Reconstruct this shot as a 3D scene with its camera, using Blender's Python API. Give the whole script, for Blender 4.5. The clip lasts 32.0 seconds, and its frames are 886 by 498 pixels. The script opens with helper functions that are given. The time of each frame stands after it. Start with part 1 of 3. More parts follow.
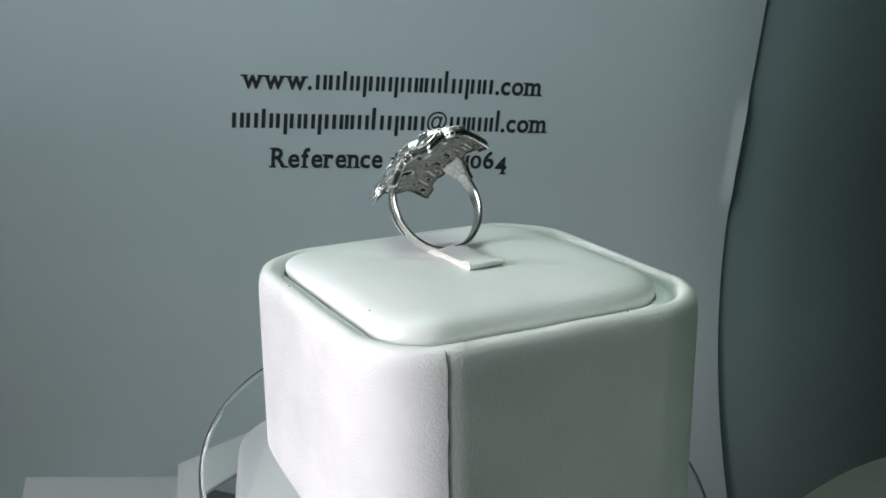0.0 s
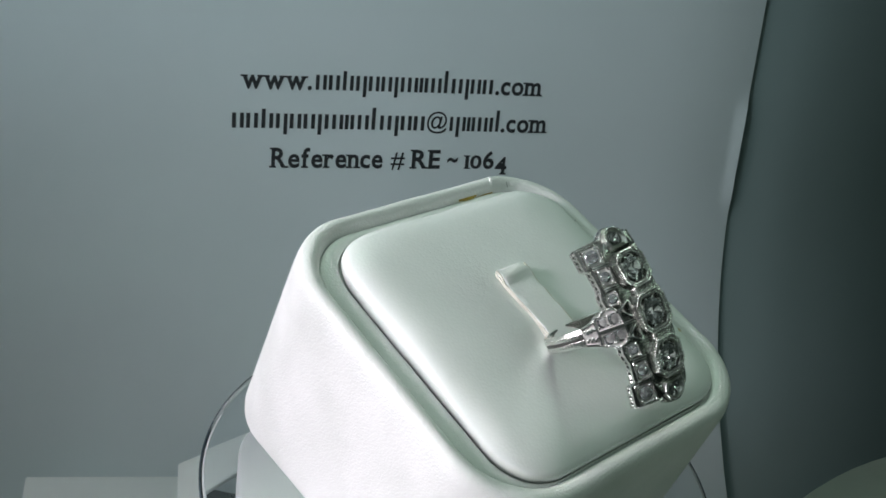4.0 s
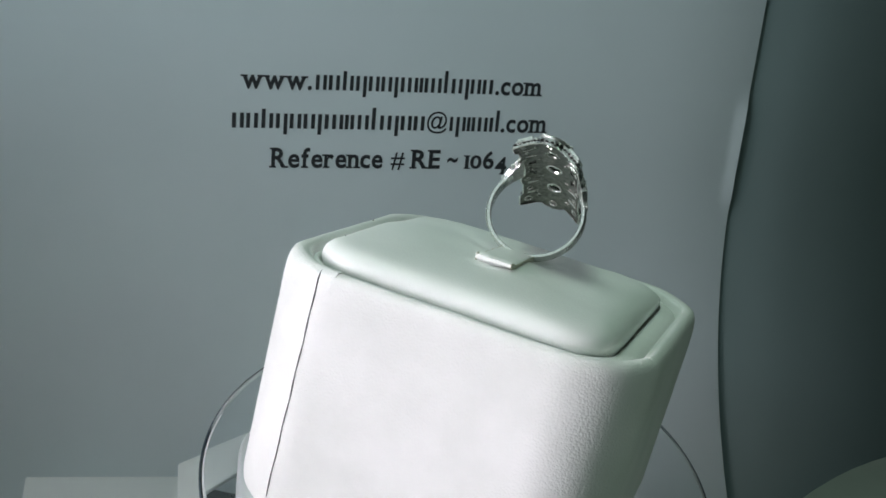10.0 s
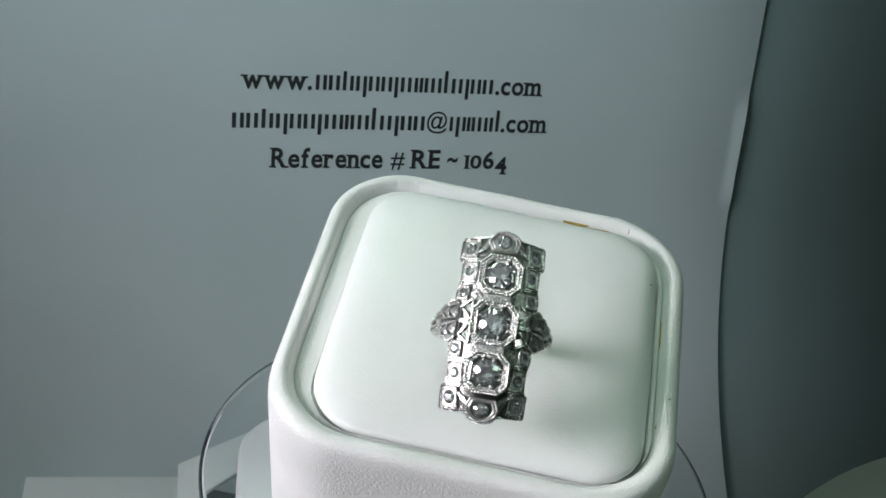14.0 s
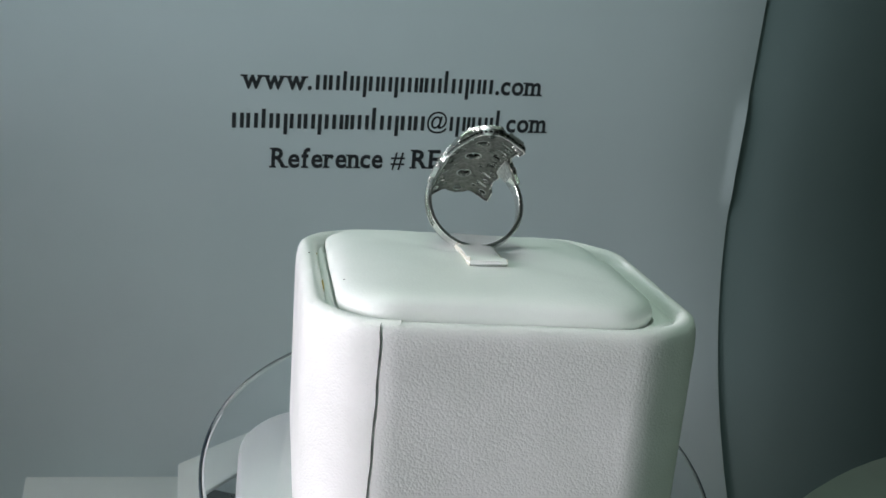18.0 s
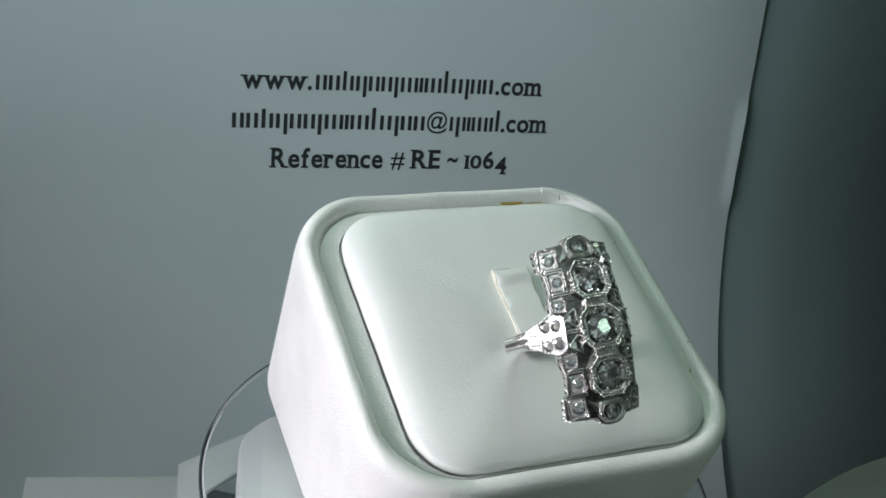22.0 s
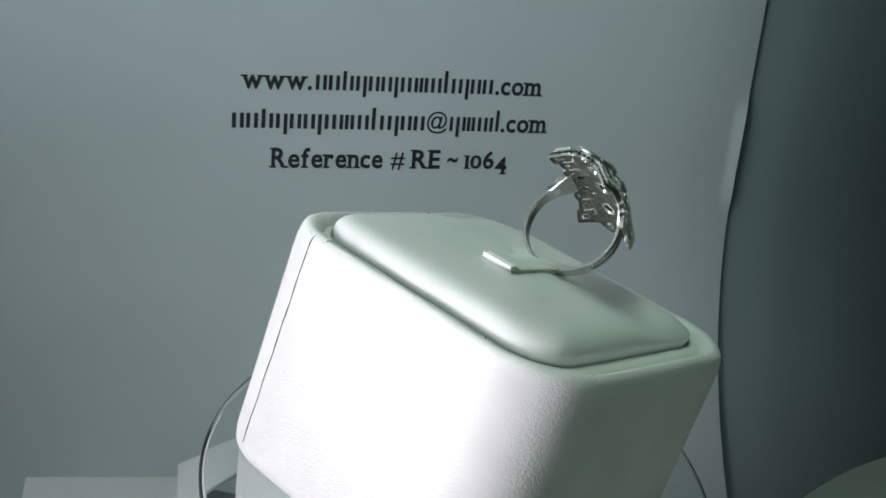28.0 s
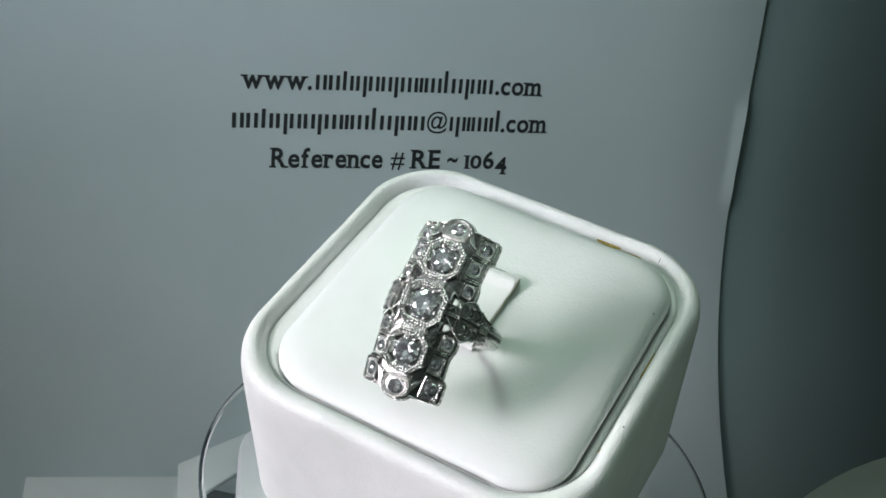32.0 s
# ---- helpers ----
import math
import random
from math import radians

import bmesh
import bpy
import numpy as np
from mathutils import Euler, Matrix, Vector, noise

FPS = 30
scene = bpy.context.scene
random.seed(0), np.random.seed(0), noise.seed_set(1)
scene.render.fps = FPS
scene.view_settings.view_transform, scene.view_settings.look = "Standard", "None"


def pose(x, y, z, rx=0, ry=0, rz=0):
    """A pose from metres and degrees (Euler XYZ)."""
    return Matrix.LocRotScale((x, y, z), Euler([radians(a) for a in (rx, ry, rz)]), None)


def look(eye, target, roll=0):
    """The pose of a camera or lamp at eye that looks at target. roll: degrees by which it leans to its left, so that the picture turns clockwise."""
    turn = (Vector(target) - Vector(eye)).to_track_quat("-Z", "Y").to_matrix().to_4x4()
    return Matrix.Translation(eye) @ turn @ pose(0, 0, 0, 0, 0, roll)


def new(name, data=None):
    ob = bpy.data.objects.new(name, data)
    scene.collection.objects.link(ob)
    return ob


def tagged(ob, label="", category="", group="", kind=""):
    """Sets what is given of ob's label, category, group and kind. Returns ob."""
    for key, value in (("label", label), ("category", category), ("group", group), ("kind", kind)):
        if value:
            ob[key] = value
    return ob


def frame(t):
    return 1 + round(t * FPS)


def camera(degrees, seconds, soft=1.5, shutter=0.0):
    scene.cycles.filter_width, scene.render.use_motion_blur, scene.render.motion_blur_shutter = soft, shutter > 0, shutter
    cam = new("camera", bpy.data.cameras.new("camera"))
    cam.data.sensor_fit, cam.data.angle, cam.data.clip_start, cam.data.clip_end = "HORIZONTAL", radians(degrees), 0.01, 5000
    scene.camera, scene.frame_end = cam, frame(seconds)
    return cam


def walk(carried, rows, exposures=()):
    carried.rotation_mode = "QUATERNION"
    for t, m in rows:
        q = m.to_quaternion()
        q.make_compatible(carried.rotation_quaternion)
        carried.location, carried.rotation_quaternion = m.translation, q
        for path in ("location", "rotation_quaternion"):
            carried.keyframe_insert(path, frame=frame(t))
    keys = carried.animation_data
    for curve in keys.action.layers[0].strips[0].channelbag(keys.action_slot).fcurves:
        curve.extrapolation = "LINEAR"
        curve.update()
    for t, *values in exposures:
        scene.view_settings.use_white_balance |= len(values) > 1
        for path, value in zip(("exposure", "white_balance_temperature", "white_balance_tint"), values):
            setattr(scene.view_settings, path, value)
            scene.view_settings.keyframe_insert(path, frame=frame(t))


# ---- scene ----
import itertools

# ---- camera: it stands still in front of a turntable ----
cam = camera(42.594, 32.0, soft=1.6)
EYE = (0.0, -0.18, 0.1514)
AIM = (EYE[0] - 0.05082, EYE[1] + 0.87004, EYE[2] - 0.49035)
VIEW = look(EYE, AIM, 9.237)
walk(cam, [(0.0, VIEW), (32.0, VIEW)])

# ---- world and light ----
world = bpy.data.worlds.new("world")
scene.world = world
world.use_nodes = True
wn = world.node_tree.nodes["Background"]
wn.inputs["Color"].default_value = (0.55, 0.68, 0.70, 1)
wn.inputs["Strength"].default_value = 0.02


def lamp(name, eye, target, power, colour, size, spread):
    data = bpy.data.lights.new(name, "AREA")
    data.energy, data.color = power, colour
    data.shape, data.size, data.spread = "DISK", size, radians(spread)
    ob = new(name, data)
    ob.matrix_world = look(eye, target)
    return ob


# lights out of view: desk lamp at left, green overhead light, and three added ones
lamp("desk_lamp", (-0.338, -0.202, 0.138), (0.04, -0.03, 0.02), 0.176, (0.975, 0.935, 1.0), 0.21, 34)
# added light without a known lamp, brightens the upper left of the paper
lamp("paper_fill_light", (-0.34, -0.22, 0.32), (-0.12, 0.12, 0.185), 0.212, (0.74, 0.885, 0.96), 0.12, 52)
lamp("overhead_light", (-0.24, 0.46, 0.78), (0.0, 0.0, 0.04), 1.65, (0.72, 1.0, 0.80), 0.30, 150)
# weak green fill added to lift the box's right face, no lamp seen
lamp("right_fill_light", (0.30, -0.10, 0.27), (0.0, -0.03, 0.0), 0.0050, (0.70, 1.0, 0.80), 0.10, 32)
# broad panel added overhead in front, for gold and diamonds to reflect
lamp("overhead_light", (-0.42, -0.60, 1.15), (0.0, 0.0, 0.04), 1.60, (0.79, 1.0, 0.955), 1.20, 150)
scene.view_settings.exposure = -0.03


# ---- materials ----
def nodes_of(name):
    m = bpy.data.materials.new(name)
    m.use_nodes = True
    t = m.node_tree
    return m, t, t.nodes["Principled BSDF"]


def add(t, kind, **values):
    n = t.nodes.new(kind)
    for key, value in values.items():
        n.inputs[key].default_value = value
    return n


def ramp(t, source, stops):
    r = t.nodes.new("ShaderNodeValToRGB")
    while len(r.color_ramp.elements) < len(stops):
        r.color_ramp.elements.new(0.5)
    for e, (at, c) in zip(r.color_ramp.elements, stops):
        e.position, e.color = at, (*c, 1)
    t.links.new(source, r.inputs["Fac"])
    return r.outputs["Color"]


def leather(name, light, dark, grain, depth, rough, dents=130.0, dent_depth=0.06):
    """White leatherette: pebbled grain, faint creases and a cloudy tone."""
    m, t, b = nodes_of(name)
    co = t.nodes.new("ShaderNodeTexCoord").outputs["Object"]
    cloud = add(t, "ShaderNodeTexNoise", Scale=70.0, Detail=4.0)
    t.links.new(co, cloud.inputs["Vector"])
    t.links.new(ramp(t, cloud.outputs["Fac"], [(0.3, dark), (0.62, light)]), b.inputs["Base Color"])
    warp = add(t, "ShaderNodeTexNoise", Scale=500.0, Detail=2.0)
    t.links.new(co, warp.inputs["Vector"])
    mix = t.nodes.new("ShaderNodeMix")
    mix.data_type = "VECTOR"
    mix.inputs["Factor"].default_value = 0.0004
    t.links.new(co, mix.inputs["A"])
    t.links.new(warp.outputs["Color"], mix.inputs["B"])
    cell = add(t, "ShaderNodeTexVoronoi", Scale=grain)
    cell.feature = "SMOOTH_F1"
    t.links.new(mix.outputs["Result"], cell.inputs["Vector"])
    crease = add(t, "ShaderNodeTexNoise", Scale=dents, Detail=3.0, Distortion=1.0)
    t.links.new(co, crease.inputs["Vector"])
    bump = add(t, "ShaderNodeBump", Strength=depth, Distance=0.0003)
    t.links.new(ramp(t, cell.outputs["Distance"], [(0.05, (1, 1, 1)), (0.75, (0, 0, 0))]), bump.inputs["Height"])
    wide = add(t, "ShaderNodeBump", Strength=dent_depth, Distance=0.0006)
    t.links.new(crease.outputs["Fac"], wide.inputs["Height"])
    t.links.new(bump.outputs["Normal"], wide.inputs["Normal"])
    t.links.new(wide.outputs["Normal"], b.inputs["Normal"])
    b.inputs["Roughness"].default_value = rough
    return m


def plain(name, colour, rough, metal=0.0, spread=0.12, scale=60.0, bump=0.0, fine=900.0):
    """A surface with a cloudy tone and a fine relief."""
    m, t, b = nodes_of(name)
    co = t.nodes.new("ShaderNodeTexCoord").outputs["Object"]
    cloud = add(t, "ShaderNodeTexNoise", Scale=scale, Detail=5.0)
    t.links.new(co, cloud.inputs["Vector"])
    low = tuple(c * (1 - spread) for c in colour)
    t.links.new(ramp(t, cloud.outputs["Fac"], [(0.3, low), (0.7, colour)]), b.inputs["Base Color"])
    if bump:
        grit = add(t, "ShaderNodeTexNoise", Scale=fine, Detail=3.0)
        t.links.new(co, grit.inputs["Vector"])
        bn = add(t, "ShaderNodeBump", Strength=bump, Distance=0.0002)
        t.links.new(grit.outputs["Fac"], bn.inputs["Height"])
        t.links.new(bn.outputs["Normal"], b.inputs["Normal"])
    b.inputs["Roughness"].default_value, b.inputs["Metallic"].default_value = rough, metal
    return m


def clear(name, colour, ior, rough=0.0, share=1.0, mirror=0.0):
    """Glass or stone; share: how much of it lets light through."""
    m, t, b = nodes_of(name)
    b.inputs["Base Color"].default_value = (*colour, 1)
    b.inputs["Transmission Weight"].default_value = share
    b.inputs["IOR"].default_value, b.inputs["Roughness"].default_value = ior, rough
    b.inputs["Metallic"].default_value = mirror
    return m


WRAP = leather("box_leatherette", (0.81, 0.81, 0.80), (0.72, 0.73, 0.71), 2700.0, 0.25, 0.42, 60.0, 0.18)
CUSHION = leather("pad_leatherette", (0.80, 0.815, 0.80), (0.77, 0.785, 0.77), 2300.0, 0.10, 0.38, 75.0, 0.12)
FLAP = leather("flap_leatherette", (0.82, 0.83, 0.81), (0.79, 0.80, 0.78), 1900.0, 0.10, 0.40)
EDGE = plain("cut_leatherette_edge", (0.70, 0.67, 0.58), 0.8, bump=0.7, scale=400.0, spread=0.25)
SEAM = plain("seam_gap", (0.06, 0.06, 0.055), 0.9)
STAIN = plain("glue_stain", (0.55, 0.37, 0.06), 0.6, scale=500.0, spread=0.4)
SPECK = plain("dark_speck", (0.15, 0.14, 0.12), 0.8)
PAPER = plain("white_paper", (0.73, 0.80, 0.81), 0.75, scale=25.0, spread=0.04, bump=0.12, fine=500.0)
INK = plain("black_ink", (0.030, 0.032, 0.036), 0.7)
GREY = plain("grey_sheet", (0.225, 0.293, 0.288), 0.8, scale=12.0, spread=0.10, bump=0.1)
CARD = plain("white_card", (0.83, 0.88, 0.85), 0.7, scale=40.0, spread=0.06, bump=0.1)
PLASTIC = plain("white_plastic", (0.56, 0.56, 0.58), 0.4, spread=0.05)
PALE = plain("grey_green_card", (0.41, 0.46, 0.39), 0.6, spread=0.1)
TABLE = plain("dark_table", (0.035, 0.04, 0.04), 0.5, spread=0.3, bump=0.1)
WALLS = plain("wall_paint", (0.52, 0.56, 0.56), 0.9, scale=3.0, spread=0.1)
CEIL = plain("ceiling_paint", (0.75, 0.77, 0.77), 0.9, scale=3.0, spread=0.06)
# for the unseen east wall, darkened so the ring reflects a dark right side
SHADE = plain("darkened_unseen_wall", (0.11, 0.13, 0.12), 0.9, scale=3.0, spread=0.1)
METAL = plain("white_gold", (0.97, 0.955, 0.935), 0.19, metal=1.0, scale=2200.0, spread=0.28, bump=0.30, fine=4000.0)
# polished gold darkened in colour for the shade and dark reflections between settings
CREVICE = plain("crevice_shaded_white_gold", (0.42, 0.41, 0.395), 0.20, metal=1.0, scale=1500.0, spread=0.4, bump=0.5, fine=3500.0)
CAST = plain("cast_white_gold", (0.36, 0.345, 0.32), 0.34, metal=1.0, scale=1300.0, spread=0.55, bump=0.4, fine=2500.0)
# tarnish and the shade of hollows put together into one dark metal colour
DEEP = plain("tarnish_and_shade_in_recesses", (0.16, 0.155, 0.15), 0.45, metal=1.0, scale=1500.0, spread=0.5)
WORN = plain("oxidised_white_gold", (0.95, 0.935, 0.91), 0.36, metal=1.0, scale=1500.0, spread=0.35, bump=0.35, fine=3500.0)
ACRYLIC = clear("clear_acrylic", (0.97, 0.985, 0.99), 1.49)
RIMINK = plain("dark_disc_edge", (0.02, 0.03, 0.06), 0.45)
GEM = clear("diamond", (0.99, 0.99, 1.0), 2.42, 0.0, 0.93)


# ---- mesh helpers ----
def mesh_of(bm, name, material, smooth=True, sharp=40):
    bmesh.ops.recalc_face_normals(bm, faces=bm.faces)
    me = bpy.data.meshes.new(name)
    bm.to_mesh(me)
    bm.free()
    me.materials.append(material)
    if smooth:
        me.shade_smooth()
        if sharp:
            me.set_sharp_from_angle(angle=radians(sharp))
    return me


def part(name, bm, material, parent, label="", smooth=True, sharp=40):
    """Links a bmesh as one mesh object under a thing or a part."""
    ob = new(name, mesh_of(bm, name, material, smooth, sharp))
    ob.parent = parent
    return tagged(ob, label)


def thing(name, label, category, group=""):
    return tagged(new(name), label, category, group)


def solid(name, bm, material, label, category, kind="", smooth=True):
    return tagged(new(name, mesh_of(bm, name, material, smooth)), label, category, kind=kind)


def loft(bm, rings, close_first=True, close_last=True, loop=True):
    """Skins a list of rings of points."""
    made = [[bm.verts.new(p) for p in ring] for ring in rings]
    n = len(made[0])
    for lo, hi in zip(made, made[1:]):
        for i in range(n if loop else n - 1):
            j = (i + 1) % n
            bm.faces.new((lo[i], lo[j], hi[j], hi[i]))
    if close_first:
        bm.faces.new(made[0][::-1])
    if close_last:
        bm.faces.new(made[-1])
    return made


def box_bm(bm, lo, hi, m=Matrix(), bevel=0.0):
    b = bmesh.new()
    bmesh.ops.create_cube(b, size=1.0)
    for v in b.verts:
        v.co = Vector([lo[i] + (hi[i] - lo[i]) * (v.co[i] + 0.5) for i in range(3)])
    if bevel:
        bmesh.ops.bevel(b, geom=b.edges[:], offset=bevel, segments=2, profile=0.5, affect="EDGES")
    merge(bm, b, m)


def merge(bm, other, m=Matrix()):
    at = {v: bm.verts.new(m @ v.co) for v in other.verts}
    for f in other.faces:
        bm.faces.new([at[v] for v in f.verts])
    other.free()


def rounded(hu, hv, r, n=10, along=8, du=0.0, dv=0.0):
    """The outline of a rounded rectangle about (du, dv)."""
    out = []
    for sx, sy, a0 in ((1, 1, 0), (-1, 1, 90), (-1, -1, 180), (1, -1, 270)):
        for k in range(n + 1):
            a = radians(a0 + 90 * k / n)
            out.append((sx * (hu - r) + r * math.cos(a) + du, sy * (hv - r) + r * math.sin(a) + dv))
    full = []
    for i, p in enumerate(out):
        q = out[(i + 1) % len(out)]
        full.append(p)
        if (i + 1) % (n + 1) == 0:
            full += [(p[0] + (q[0] - p[0]) * k / along, p[1] + (q[1] - p[1]) * k / along) for k in range(1, along)]
    return full


# ---- the spaces of the turntable, the box and the ring's head ----
K = 0.18                                # metres to one unit of the box's and the ring's measures
TURN = 360.0 / 8.7551                   # degrees a second
BOX_AXES = Matrix(((0.99982, 0.01506, 0.01184), (-0.01115, 0.96017, -0.27919), (-0.01557, 0.27901, 0.96016)))
BOX = Matrix.Translation((0.00116, -0.00817, 0.04185)) @ BOX_AXES.to_4x4() @ Matrix.Scale(K, 4)
# head of the ring: u across, a along its length, d out of its face
HEAD = BOX @ Matrix(((1, 0, 0, -0.001), (0, 0.844, -0.536, -0.0218), (0, 0.536, 0.844, -0.0138), (0, 0, 0, 1))) @ Matrix.Rotation(radians(3.6), 4, "Z")


def turned(t):
    return -TURN * (t - 14.0)


# ---- structure: table, sheets, room ----
def build_room():
    bm = bmesh.new()
    box_bm(bm, (-0.7, -0.8, -0.168), (0.7, 0.6, -0.128), bevel=0.004)
    table = solid("table", bm, TABLE, "dark tabletop under the turntable", "table", "structure")
    for x in (-0.64, 0.64):
        for y in (-0.74, 0.54):
            bm = bmesh.new()
            box_bm(bm, (x - 0.03, y - 0.03, -0.80), (x + 0.03, y + 0.03, -0.166), bevel=0.003)
            part("leg", bm, TABLE, table)
    bm = bmesh.new()
    box_bm(bm, (-1.6, -1.6, -0.83), (1.6, 1.6, -0.80))
    solid("floor", bm, WALLS, "plain grey floor", "floor", "structure")
    bm = bmesh.new()
    box_bm(bm, (-1.6, -1.6, 1.60), (1.6, 1.6, 1.65))
    solid("ceiling", bm, CEIL, "plain pale ceiling", "ceiling", "structure")
    # walls out of view; the east one is darkened to shape reflections and fill
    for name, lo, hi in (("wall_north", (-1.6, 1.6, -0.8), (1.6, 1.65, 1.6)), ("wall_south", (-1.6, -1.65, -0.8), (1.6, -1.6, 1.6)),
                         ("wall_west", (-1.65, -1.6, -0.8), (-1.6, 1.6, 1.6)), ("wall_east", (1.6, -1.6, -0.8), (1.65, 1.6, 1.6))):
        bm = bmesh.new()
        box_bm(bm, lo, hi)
        solid(name, bm, SHADE if name == "wall_east" else WALLS, "plain grey wall out of view", "wall", "structure")


# the printed sheet: upright and leaning, bent forwards at its foot
YAW, LEAN = radians(23.5), radians(10)
P0 = Vector((-0.03602, 0.10623, 0.04361))
ACROSS = Vector((math.cos(YAW), math.sin(YAW), 0))
BACK = Vector((-math.sin(YAW), math.cos(YAW), 0))
BEND_AT, BEND_R, TABLE_TOP = 0.03, 0.18, -0.1276
# where its foot meets the table, on which the rest lies flat
FOOT_TURN = math.asin((P0.z - BEND_AT * math.cos(LEAN) - TABLE_TOP) / BEND_R + math.sin(LEAN))
FOOT = BEND_AT + BEND_R * (FOOT_TURN - LEAN)
FOOT_X = -BEND_AT * math.sin(LEAN) - BEND_R * (math.cos(LEAN) - math.cos(FOOT_TURN))


def on_sheet(u, s, out=0.0):
    """A point of the sheet, u to its side, s down from the level of P0, out in front of it."""
    if s <= BEND_AT:
        x, z, a = -s * math.sin(LEAN), -s * math.cos(LEAN), LEAN
    else:
        a = LEAN + (s - BEND_AT) / BEND_R
        x = -BEND_AT * math.sin(LEAN) - BEND_R * (math.cos(LEAN) - math.cos(a))
        z = -BEND_AT * math.cos(LEAN) - BEND_R * (math.sin(a) - math.sin(LEAN))
    if s > FOOT:
        a = math.pi / 2
        x, z = FOOT_X - (s - FOOT), TABLE_TOP - P0.z
    p = P0 + ACROSS * u + BACK * x + Vector((0, 0, z))
    return p + (BACK * -math.cos(a) + Vector((0, 0, math.sin(a)))) * out


def relief(u, s):
    """How far the sheet stands out of its even bend: faint waves, one side bent back, and a lifted lip on its edge."""
    e = max(0.0, (u - 0.078) / 0.030)
    lip = 0.0007 * max(0.0, (u - 0.1056) / 0.004) / ((1 + math.exp((0.009 - s) / 0.0012)) * (1 + math.exp((s - 0.041) / 0.0008)))
    return lip - 0.0020 * e * e + 0.0005 * math.sin(u * 40 + s * 22) * min(1.0, abs(s) * 8)


def build_sheet():
    sheet = thing("paper_sheet", "white letter sheet with black print, leaning behind the turntable", "paper sheet")
    bm = bmesh.new()
    nu, ns = 96, 112
    grid = []
    for back in (0.0, -0.00025):
        layer = []
        for k in range(ns + 1):
            s = -0.103 + 0.345 * k / ns
            row = []
            for i in range(nu + 1):
                u = -0.108 + 0.2176 * (1 - (1 - i / nu) ** 1.25)
                p = on_sheet(u, s, relief(u, s) + back)
                row.append(bm.verts.new((p.x, p.y, max(p.z, TABLE_TOP + back))))
            layer.append(row)
        grid.append(layer)
    for g in grid:
        for k in range(ns):
            for i in range(nu):
                bm.faces.new((g[k][i], g[k][i + 1], g[k + 1][i + 1], g[k + 1][i]))
    f, b = grid
    rim = [(0, i) for i in range(nu)] + [(k, nu) for k in range(ns)] + [(ns, i) for i in range(nu, 0, -1)] + [(k, 0) for k in range(ns, 0, -1)]
    for (k0, i0), (k1, i1) in zip(rim, rim[1:] + rim[:1]):
        bm.faces.new((f[k0][i0], f[k1][i1], b[k1][i1], b[k0][i0]))
    part("sheet", bm, PAPER, sheet, sharp=60)
    return sheet


def ink(u, s, lift=0.00008):
    return on_sheet(u, s, relief(u, s) + lift)


def text_mesh(body, bold):
    curve = bpy.data.curves.new("print", "FONT")
    curve.body, curve.size, curve.offset, curve.resolution_u = body, 1.0, bold, 4
    ob = new("print", curve)
    me = bpy.data.meshes.new_from_object(ob.evaluated_get(bpy.context.evaluated_depsgraph_get()))
    bpy.data.objects.remove(ob)
    return me


# feet of the upright strokes: share of the letter's width, and of its height
SERIFS = {"R": ((0.10, 0), (0.90, 0), (0.10, 1)), "E": ((0.14, 0), (0.14, 1)), "f": ((0.42, 0),), "r": ((0.22, 0), (0.12, 1)), "n": ((0.13, 0), (0.87, 0), (0.08, 1)),
          "m": ((0.08, 0), (0.50, 0), (0.92, 0), (0.05, 1)), "w": ((0.09, 1), (0.91, 1)), "1": ((0.62, 0), (0.35, 1)), "4": ((0.72, 0),)}
# old-style figures: height, and drop below the base line
FIGURES = {"1": (0.76, 0.0), "0": (0.76, 0.0), "6": (1.0, 0.0), "4": (1.0, 0.23)}


def letters(sheet, body, u0, u1, s, size, bold=0.024, gap=0.065):
    """Lettering spaced out between u0 and u1 with its base line at s, each letter a part with small feet on its strokes."""
    glyphs, total = [], -gap
    for c in body:
        me = text_mesh(c, bold)
        lo, hi = min(v.co.x for v in me.vertices), max(v.co.x for v in me.vertices)
        glyphs.append((c, me, lo, hi, total + gap))
        total += gap + hi - lo
    scale = (u1 - u0) / total
    for c, me, lo, hi, x0 in glyphs:
        tall, drop = FIGURES.get(c, (1.0, 0.0))
        low, high = min(v.co.y for v in me.vertices), max(v.co.y for v in me.vertices)

        def at(x, y, lift=0.00008):
            return ink(u0 + (x0 + x - lo) * scale, s - (y * tall - drop) * size, lift)

        bm = bmesh.new()
        vs = [bm.verts.new(at(v.co.x, v.co.y)) for v in me.vertices]
        for p in me.polygons:
            bm.faces.new([vs[i] for i in p.vertices])
        for fx, fy in SERIFS.get(c, ()):
            x, y = lo + (hi - lo) * fx, low + (high - low) * fy
            y += 0.032 if fy == 0 else -0.032
            corners = ((x - 0.135, y - 0.032), (x + 0.135, y - 0.032), (x + 0.135, y + 0.032), (x - 0.135, y + 0.032))
            bm.faces.new([bm.verts.new(at(px, py, 0.00013)) for px, py in corners])
        part("letter", bm, INK, sheet, smooth=False)


